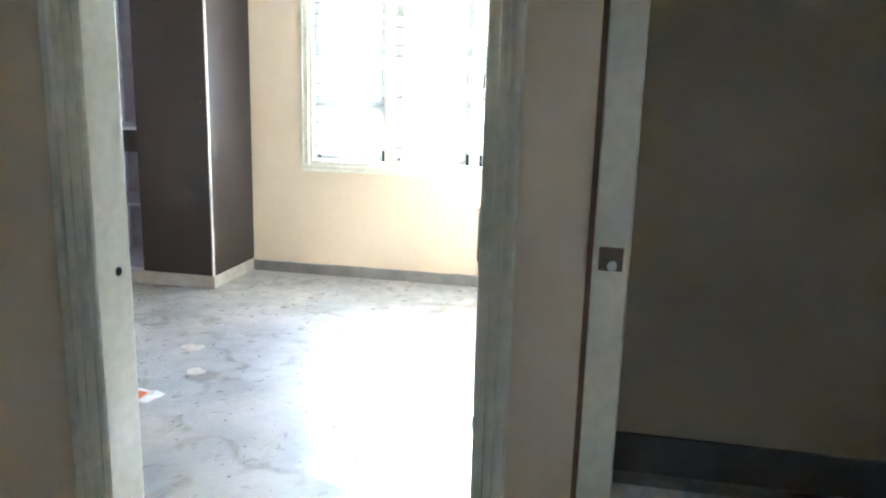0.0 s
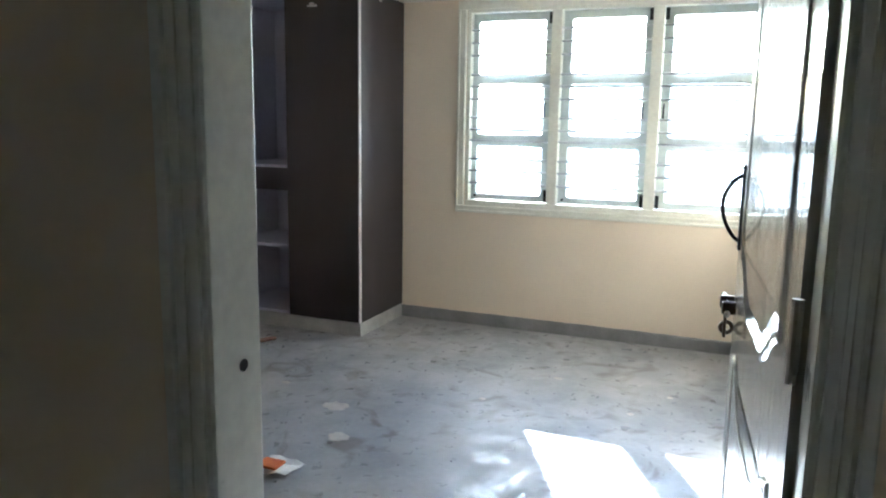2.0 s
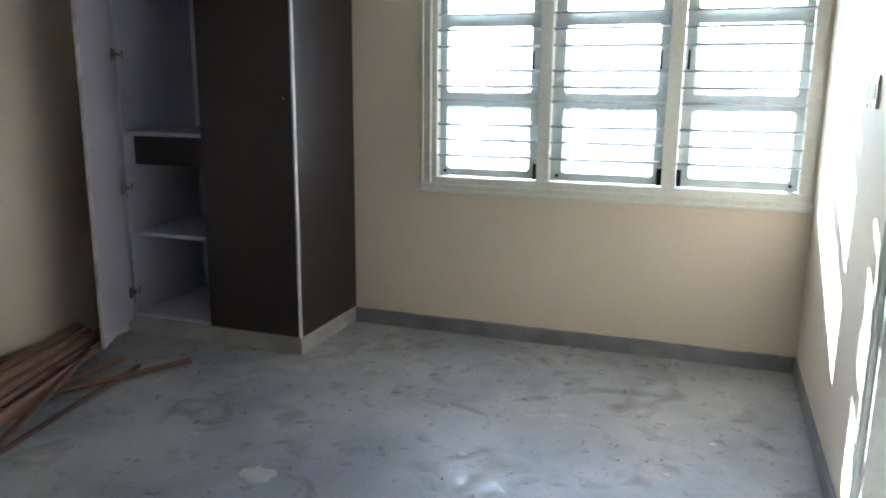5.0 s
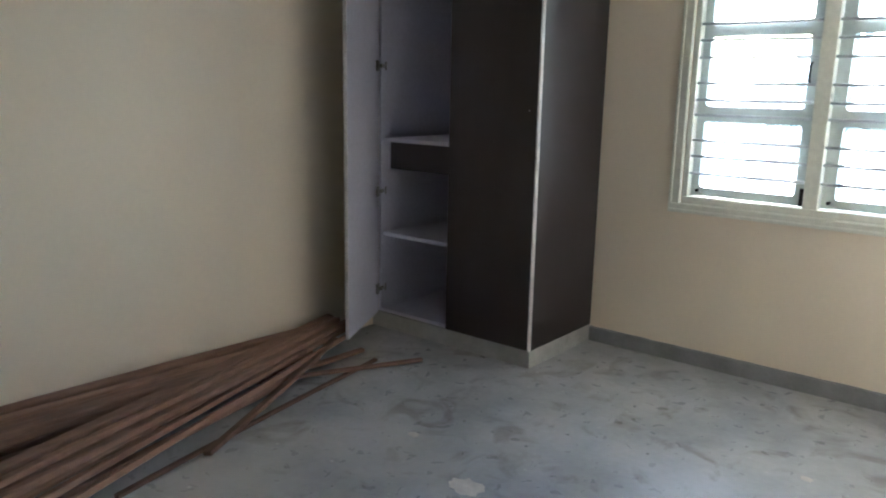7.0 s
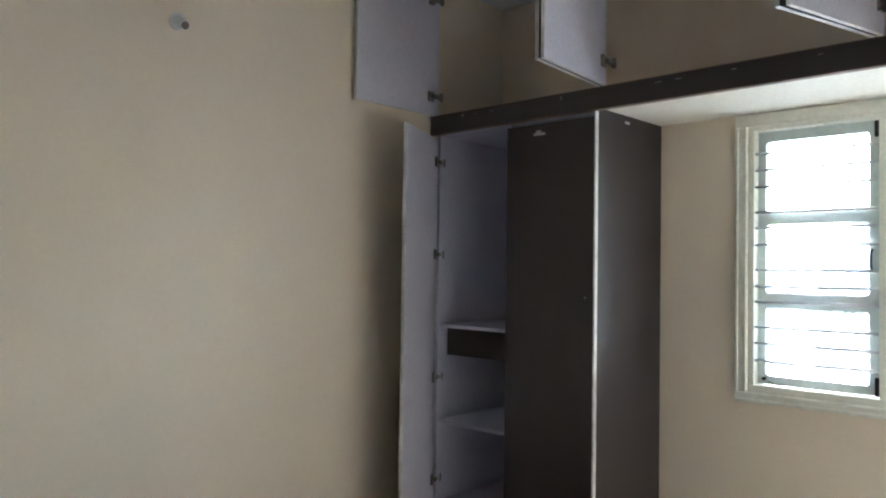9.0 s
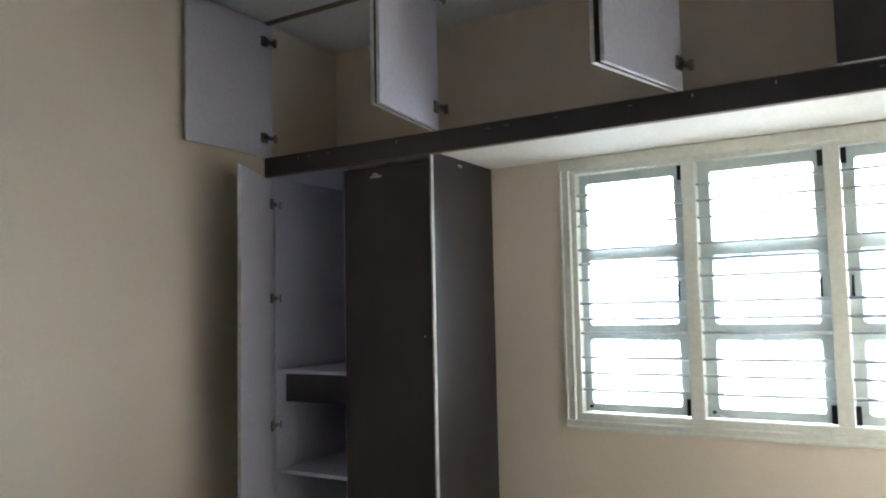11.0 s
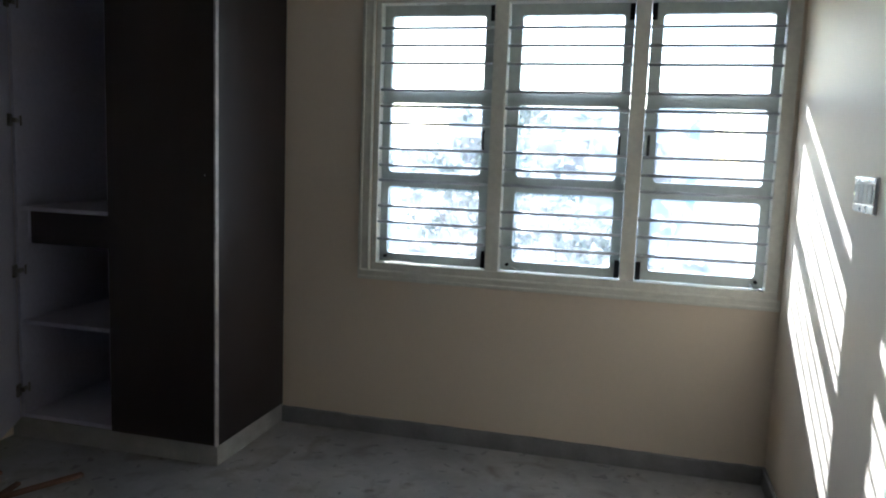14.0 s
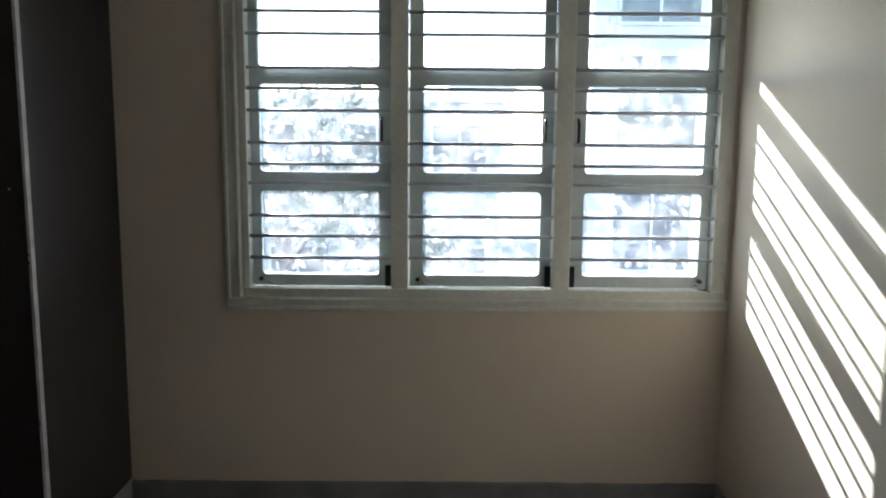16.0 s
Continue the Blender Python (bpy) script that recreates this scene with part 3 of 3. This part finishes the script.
hinged_panel("loft_door", loft, (-1.124, YF, 0), 75.5, 0.545, LZ0, LZ1, -1, "open door, dark outside", lm)
hinged_panel("loft_door", loft, (-1.080, YF, 0), 104, 0.545, LZ0, LZ1, 1, "open door, lavender white inside", lm)
hinged_panel("loft_door", loft, (-0.008, YF, 0), 0, 0.54, LZ0 + 0.002, LZ1, -1, "shut dark laminate door", ())

# ---- wardrobe ----
WF, WR, WL, WM = -0.592, -2.249, -3.262, -2.762
ward = empty("wardrobe", (-2.75, -0.3, 0), "tall dark laminate wardrobe, one door open on empty white shelves", "wardrobe")
part("plinth", boxes((LEFT, WF - 0.008, 0, WR, -0.002, 0.088), bevel=0.003), M_PLINTH, ward, "grey cement plinth")
part("side_panel", boxes((WR - 0.018, WF, 0.089, WR - 0.001, -0.002, 2.094)), M_INNER, ward)
part("side_laminate", boxes((WR - 0.001, WF, 0.089, WR + 0.001, -0.002, 2.094)), M_DARK, ward, "dark brown laminate side")
part("edge_strip", boxes((WR - 0.008, WF - 0.0225, 0.089, WR + 0.0015, WF - 0.001, 2.094), bevel=0.001), M_EDGE, ward, "chipped white edge band")
part("side_panel", boxes((WL, WF, 0.089, WL + 0.018, -0.002, 2.094)), M_INNER, ward)
part("partition", boxes((WM - 0.009, WF, 0.089, WM + 0.009, -0.012, 2.094)), M_INNER, ward)
part("back_panel", boxes((WL + 0.018, -0.012, 0.089, WR - 0.018, -0.003, 2.094)), M_INNER, ward)
part("base_board", boxes((WL + 0.018, WF, 0.089, WR - 0.018, -0.012, 0.107)), M_INNER, ward)
part("top_board", boxes((WL + 0.018, WF, 2.076, WR - 0.018, -0.012, 2.094)), M_INNER, ward)
for z in (0.540, 1.053):
    part("shelf", boxes((WL + 0.018, WF + 0.012, z - 0.018, WM - 0.009, -0.012, z), bevel=0.001), M_INNER, ward)
drawer = part("drawer_front", boxes((WL + 0.035, WF + 0.055, 0.885, WM - 0.012, WF + 0.073, 1.030), bevel=0.002), M_DARK, ward, "dark laminate drawer front")
part("filler", boxes((WL + 0.018, WF + 0.055, 0.885, WL + 0.034, -0.1, 1.034)), M_INNER, ward)
part("drawer_box", boxes((WL + 0.036, WF + 0.074, 0.90, WM - 0.014, -0.05, 1.0)), M_INNER, drawer)
shut = part("wardrobe_door", boxes((WM, WF - 0.020, 0.093, WR - 0.0085, WF - 0.001, 2.056)), M_DARK, ward, "shut dark brown laminate door")
for x, z, w in ((-2.60, 2.0, 0.068), (-2.585, 2.0125, 0.03)):
    part("label_scrap", boxes((x, WF - 0.0215, z, x + w, WF - 0.0202, z + 0.012)), M_EDGE, shut, "torn white label scrap")
part("lock_hole", rod(bmesh.new(), (WR - 0.05, WF - 0.0215, 1.23), (WR - 0.05, WF - 0.019, 1.23), 0.003, 8), M_EDGE, shut)
part("label_scrap", boxes((WR + 0.0012, -0.36, 2.055, WR + 0.0022, -0.32, 2.068)), M_EDGE, ward, "torn white label scrap")
hinged_panel("wardrobe_door", ward, (WL + 0.002, WF - 0.002, 0), 63, 0.512, 0.084, 2.056, 1, "open wardrobe door, lavender white inside", (0.223, 0.768, 1.429, 1.93))

chips = random.Random(11)
for k in range(4):
    z = chips.uniform(0.2, 2.0)
    part("chip", boxes((WR - 0.009, WF - 0.0232, z, WR - 0.005 + 0.003 * chips.random(), WF - 0.0222, z + chips.uniform(0.003, 0.009))), M_DARK, ward)
for x in (-3.05, -2.98, -2.86, -2.43, -1.95, -1.86, -1.62, -1.30, -1.05, -0.75, -0.42, -0.30):
    w = chips.uniform(0.003, 0.03)
    part("scuff", boxes((x, YF - 0.0012, 2.150 + 0.003 * (w > 0.012), x + w, YF - 0.0004, 2.1545 + 0.008 * (w < 0.012))), M_PUTTY, loft, "pale scuff mark")

# ---- small fixtures ----
SA, SB = -1.200, -1.004
switch = empty("switch_board", (0, -1.10, 1.29), "white plastic switch board on the sunlit wall", "switch")
part("backing", boxes((-0.007, SA - 0.002, 1.236, -0.0005, SB, 1.332), bevel=0.002), M_PLASTIC, switch)
part("surround", boxes((-0.010, SA, 1.318, -0.0065, SB, 1.330), (-0.010, SA, 1.238, -0.0065, SB, 1.258), (-0.010, SA, 1.2585, -0.0065, SA + 0.014, 1.3175), (-0.010, SB - 0.014, 1.2585, -0.0065, SB, 1.3175), bevel=0.002), M_STEEL, switch, "shiny grey surround")
for k in range(4):
    part("rocker", boxes((-0.012, SA + 0.019 + 0.041 * k, 1.263, -0.0068, SA + 0.054 + 0.041 * k, 1.313), bevel=0.002), M_PLASTIC if k % 2 else M_ROD, switch)
switch2 = empty("switch_board", (-1.26, FRONT, 1.39), "white plastic switch board in the dark passage", "switch")
part("plate", boxes((-1.33, FRONT - 0.012, 1.345, -1.225, FRONT - 0.0005, 1.43), bevel=0.004), M_PLASTIC, switch2)
part("rocker", boxes((-1.30, FRONT - 0.017, 1.36, -1.265, FRONT - 0.011, 1.415), bevel=0.002), M_PLASTIC, switch2)
holder = empty("lamp_holder", (LEFT, -2.098, 2.328), "empty angled lamp holder on the wall", "lamp holder")
part("rose", rod(bmesh.new(), (LEFT, -2.098, 2.343), (LEFT + 0.02, -2.098, 2.34), 0.034, 20), M_PLASTIC, holder, smooth=False)
part("socket", rod(bmesh.new(), (LEFT + 0.018, -2.098, 2.34), (LEFT + 0.075, -2.098, 2.313), 0.021, 18), M_PLASTIC, holder)
part("mouth", rod(bmesh.new(), (LEFT + 0.0745, -2.098, 2.313), (LEFT + 0.077, -2.098, 2.312), 0.0165, 16), M_BROWN, holder, "dark brass socket mouth")


# ---- wooden strips on the floor ----
rng = random.Random(4)


def strip(a, b, w, h, bow):
    a, b = Vector(a), Vector(b)
    n = 7
    way = (b - a).normalized()
    side = way.cross(Vector((0, 0, 1))).normalized()
    up = side.cross(way)
    twist = rng.uniform(-0.5, 0.5)
    side, up = side * math.cos(twist) + up * math.sin(twist), up * math.cos(twist) - side * math.sin(twist)
    bm = bmesh.new()
    rings = []
    for i in range(n):
        u = i / (n - 1)
        p = a.lerp(b, u) + Vector((bow * math.sin(math.pi * u), 0, 0))
        k = 1 + rng.uniform(-0.06, 0.06)
        r = [bm.verts.new(p + side * (sx * w / 2 * k) + up * (sz * h / 2 * k)) for sx, sz in ((-1, -0.7), (-0.85, -1), (0.85, -1), (1, -0.7), (1, 0.7), (0.85, 1), (-0.85, 1), (-1, 0.7))]
        low = min(v.co.z for v in r)
        for v in r:
            v.co.z += max(0, 0.001 - low)
        rings.append(r)
    for r, s in zip(rings, rings[1:]):
        for k in range(8):
            bm.faces.new((r[k], r[(k + 1) % 8], s[(k + 1) % 8], s[k]))
    bm.faces.new(rings[0][::-1])
    bm.faces.new(rings[-1])
    bmesh.ops.recalc_face_normals(bm, faces=bm.faces)
    return thing("wooden_strip", bm, M_STICK, "long rough brown wooden strip in a floor pile", "wood strip", group="wooden strips piled by the wall")


for k in range(20):
    layer, row = divmod(k, 4)
    x = LEFT + 0.030 + 0.060 * row + rng.uniform(-0.012, 0.012)
    z = 0.017 + 0.033 * layer
    y0 = -1.05 - 0.06 * row - rng.uniform(0, 0.30)
    strip((x + 0.01 + rng.uniform(-0.01, 0.05), y0, z * 0.75), (x + rng.uniform(0, 0.09), -3.30 - rng.uniform(-0.2, 0.25), z * 1.15), rng.uniform(0.036, 0.050), 0.026, rng.uniform(-0.02, 0.02))
for k in range(8):
    row, layer = k % 5, k // 5
    strip((-3.262 + 0.036 * row + 0.02 * layer, -0.86 - rng.uniform(0, 0.12), 0.118 - 0.010 * row + 0.026 * layer), (-2.78 + 0.060 * row + rng.uniform(-0.02, 0.02), -2.85 - rng.uniform(0, 0.2), 0.110 - 0.018 * row + 0.026 * layer), rng.uniform(0.034, 0.046), 0.022, rng.uniform(-0.012, 0.012))
strip((-3.00, -1.30, 0.045), (-2.66, -2.95, 0.018), 0.036, 0.022, 0.02)
strip((-2.96, -1.42, 0.030), (-2.72, -2.75, 0.016), 0.034, 0.020, 0.01)
strip((-3.08, -1.10, 0.085), (-2.64, -2.13, 0.012), 0.036, 0.018, 0.01)
strip((-2.70, -0.87, 0.010), (-3.04, -1.72, 0.045), 0.026, 0.014, 0.0)
strip((-2.87, -1.02, 0.010), (-2.61, -2.49, 0.010), 0.022, 0.014, -0.01)
strip((-3.00, -0.98, 0.020), (-2.98, -1.52, 0.050), 0.030, 0.016, 0.01)


# ---- litter and marks on the floor ----
def blot(at, r, mat, name, label, category, height=0.003, seed=1):
    bm = bmesh.new()
    g = random.Random(seed)
    vs, top = [], []
    for k in range(22):
        a = 2 * math.pi * k / 22
        q = r * (0.75 + 0.35 * g.random())
        vs.append(bm.verts.new((at[0] + 1.3 * q * math.cos(a), at[1] + q * math.sin(a), 0.0005)))
        top.append(bm.verts.new((at[0] + 1.1 * q * math.cos(a), at[1] + 0.85 * q * math.sin(a), height)))
    for k in range(22):
        bm.faces.new((vs[k], vs[(k + 1) % 22], top[(k + 1) % 22], top[k]))
    bm.faces.new(top)
    return thing(name, bm, mat, label, category, group="putty blots on the floor")


for k, (x, y, r) in enumerate(((-1.800, -1.678, 0.055), (-1.612, -1.983, 0.045), (-0.93, -0.85, 0.018), (-1.2, -1.3, 0.015), (-0.5, -1.2, 0.014), (-0.7, -1.75, 0.02), (-2.2, -1.5, 0.02), (-0.35, -0.9, 0.012))):
    blot((x, y), r, M_PUTTY, "putty_blot", "pale dried putty blot on the cement floor", "putty blot", seed=k + 3)
crumbs = bmesh.new()
grit = random.Random(9)
for k in range(90):
    r = grit.uniform(0.002, 0.0065)
    at = Vector((grit.uniform(-2.2, -0.1), grit.uniform(-2.9, -0.1), r * 0.4))
    made = bmesh.ops.create_icosphere(crumbs, subdivisions=1, radius=r)["verts"]
    for v in made:
        v.co = Vector((v.co.x * grit.uniform(0.7, 1.5), v.co.y * grit.uniform(0.7, 1.5), v.co.z * 0.5)) + at
thing("floor_grit", crumbs, M_CEMENT, "scattered grey mortar crumbs on the floor", "debris", kind="stuff")
packet = empty("paper_packet", (-1.67, -2.34, 0), "crumpled white and orange paper packet on the floor", "litter")
bm = bmesh.new()
for i in range(5):
    for j in range(5):
        bm.verts.new((-1.75 + 0.04 * i, -2.42 + 0.035 * j, 0.006 + 0.022 * rng.random()))
bm.verts.ensure_lookup_table()
for i in range(4):
    for j in range(4):
        bm.faces.new([bm.verts[i * 5 + j], bm.verts[i * 5 + j + 1], bm.verts[(i + 1) * 5 + j + 1], bm.verts[(i + 1) * 5 + j]])
part("wrapper", bm, M_PAPER, packet)
part("print", boxes((-1.735, -2.405, 0.024, -1.645, -2.33, 0.034), bevel=0.004), M_ORANGE, packet, "orange printed part")


# ---- outside ----
GZ = -3.4
structure("ground", boxes((-600, -600, GZ - 0.5, 600, 900, GZ)), M_GROUND, "dusty street ground reaching the horizon", "ground")


def building(name, x0, y0, x1, y1, top, mat, label, cols, rows, w, h, first, pane=M_PANE):
    b = empty(name, ((x0 + x1) / 2, (y0 + y1) / 2, GZ), label, "building")
    part("wall", boxes((x0, y0, GZ, x1, y1, top)), mat, b)
    part("parapet", boxes((x0 - 0.15, y0 - 0.15, top - 0.25, x1 + 0.15, y1 + 0.15, top), bevel=0.03), M_PLASTER, b)
    for r in range(rows):
        for c in range(cols):
            cx = x0 + (c + 0.5) * (x1 - x0) / cols
            z = first + r * 3.0
            wd = part("window", boxes((cx - w / 2 - 0.08, y0 - 0.06, z - 0.08, cx + w / 2 + 0.08, y0 - 0.002, z), (cx - w / 2 - 0.08, y0 - 0.06, z + h, cx + w / 2 + 0.08, y0 - 0.002, z + h + 0.08), (cx - w / 2 - 0.08, y0 - 0.06, z, cx - w / 2, y0 - 0.002, z + h), (cx + w / 2, y0 - 0.06, z, cx + w / 2 + 0.08, y0 - 0.002, z + h), (cx - 0.03, y0 - 0.05, z, cx + 0.03, y0 - 0.002, z + h)), M_PLASTER, b)
            part("pane", boxes((cx - w / 2, y0 - 0.02, z, cx + w / 2, y0 - 0.004, z + h)), pane, wd)
    return b


building("apartment_building", 2.6, 16, 8.9, 24, 9.5, M_PLASTER, "white plastered apartment building across the street", 2, 4, 1.9, 2.2, -1.7)
building("house", -5.6, 16, 0.4, 24, 2.6, M_PLASTER2, "grey plastered low house across the street", 3, 2, 1.3, 1.2, -2.4)
building("tower_block", -0.5, 34, 2.4, 42, 4.2, M_PLASTER, "distant block with blue glazing", 1, 2, 1.6, 1.6, -1.0, M_BLUE)
building("house", -18, 19, -7.5, 27, 1.6, M_PLASTER, "pale plastered house across the street", 4, 2, 1.4, 1.2, -2.4)
structure("compound_wall", boxes((-20, 7.0, GZ, 1.0, 7.2, GZ + 1.5)), M_PLASTER2, "grey plastered compound wall along the street", "wall")


def tree(x, y, height, spread, seed):
    g = random.Random(seed)
    t = empty("tree", (x, y, GZ), "green broadleaf tree beside the street, haze put into its leaf colour", "tree", group="street trees")
    trunk = bmesh.new()
    rod(trunk, (x, y, GZ), (x, y, GZ + height * 0.55), 0.16, 10, 0.09)
    tips = []
    for k in range(9):
        a, q = g.uniform(0, 6.28), g.uniform(0.4, 0.95) * spread
        tip = (x + q * math.cos(a), y + q * math.sin(a), GZ + height * g.uniform(0.55, 0.98))
        rod(trunk, (x, y, GZ + height * g.uniform(0.35, 0.54)), tip, 0.06, 7, 0.02)
        tips.append(tip)
    part("trunk", trunk, M_BARK, t)
    verts, faces = [], []
    for tip in tips:
        for k in range(240):
            c = Vector((g.gauss(0, 1), g.gauss(0, 1), g.gauss(0, 0.7))) * spread * 0.27 + Vector(tip)
            u = Vector((g.gauss(0, 1), g.gauss(0, 1), g.gauss(0, 1))).normalized() * 0.12
            v = u.orthogonal().normalized() * 0.06
            n = len(verts)
            verts += [c - u, c + v, c + u, c - v]
            faces.append((n, n + 1, n + 2, n + 3))
    me = bpy.data.meshes.new("crown")
    me.from_pydata([tuple(p) for p in verts], [], faces)
    me.materials.append(M_HAZY_LEAF)
    crown = new("crown", me)
    crown.parent = t
    crown.matrix_parent_inverse = Matrix.Translation(-t.location)


tree(-1.6, 13.6, 2.9, 1.3, 3)
tree(-4.4, 13.2, 5.6, 1.9, 8)
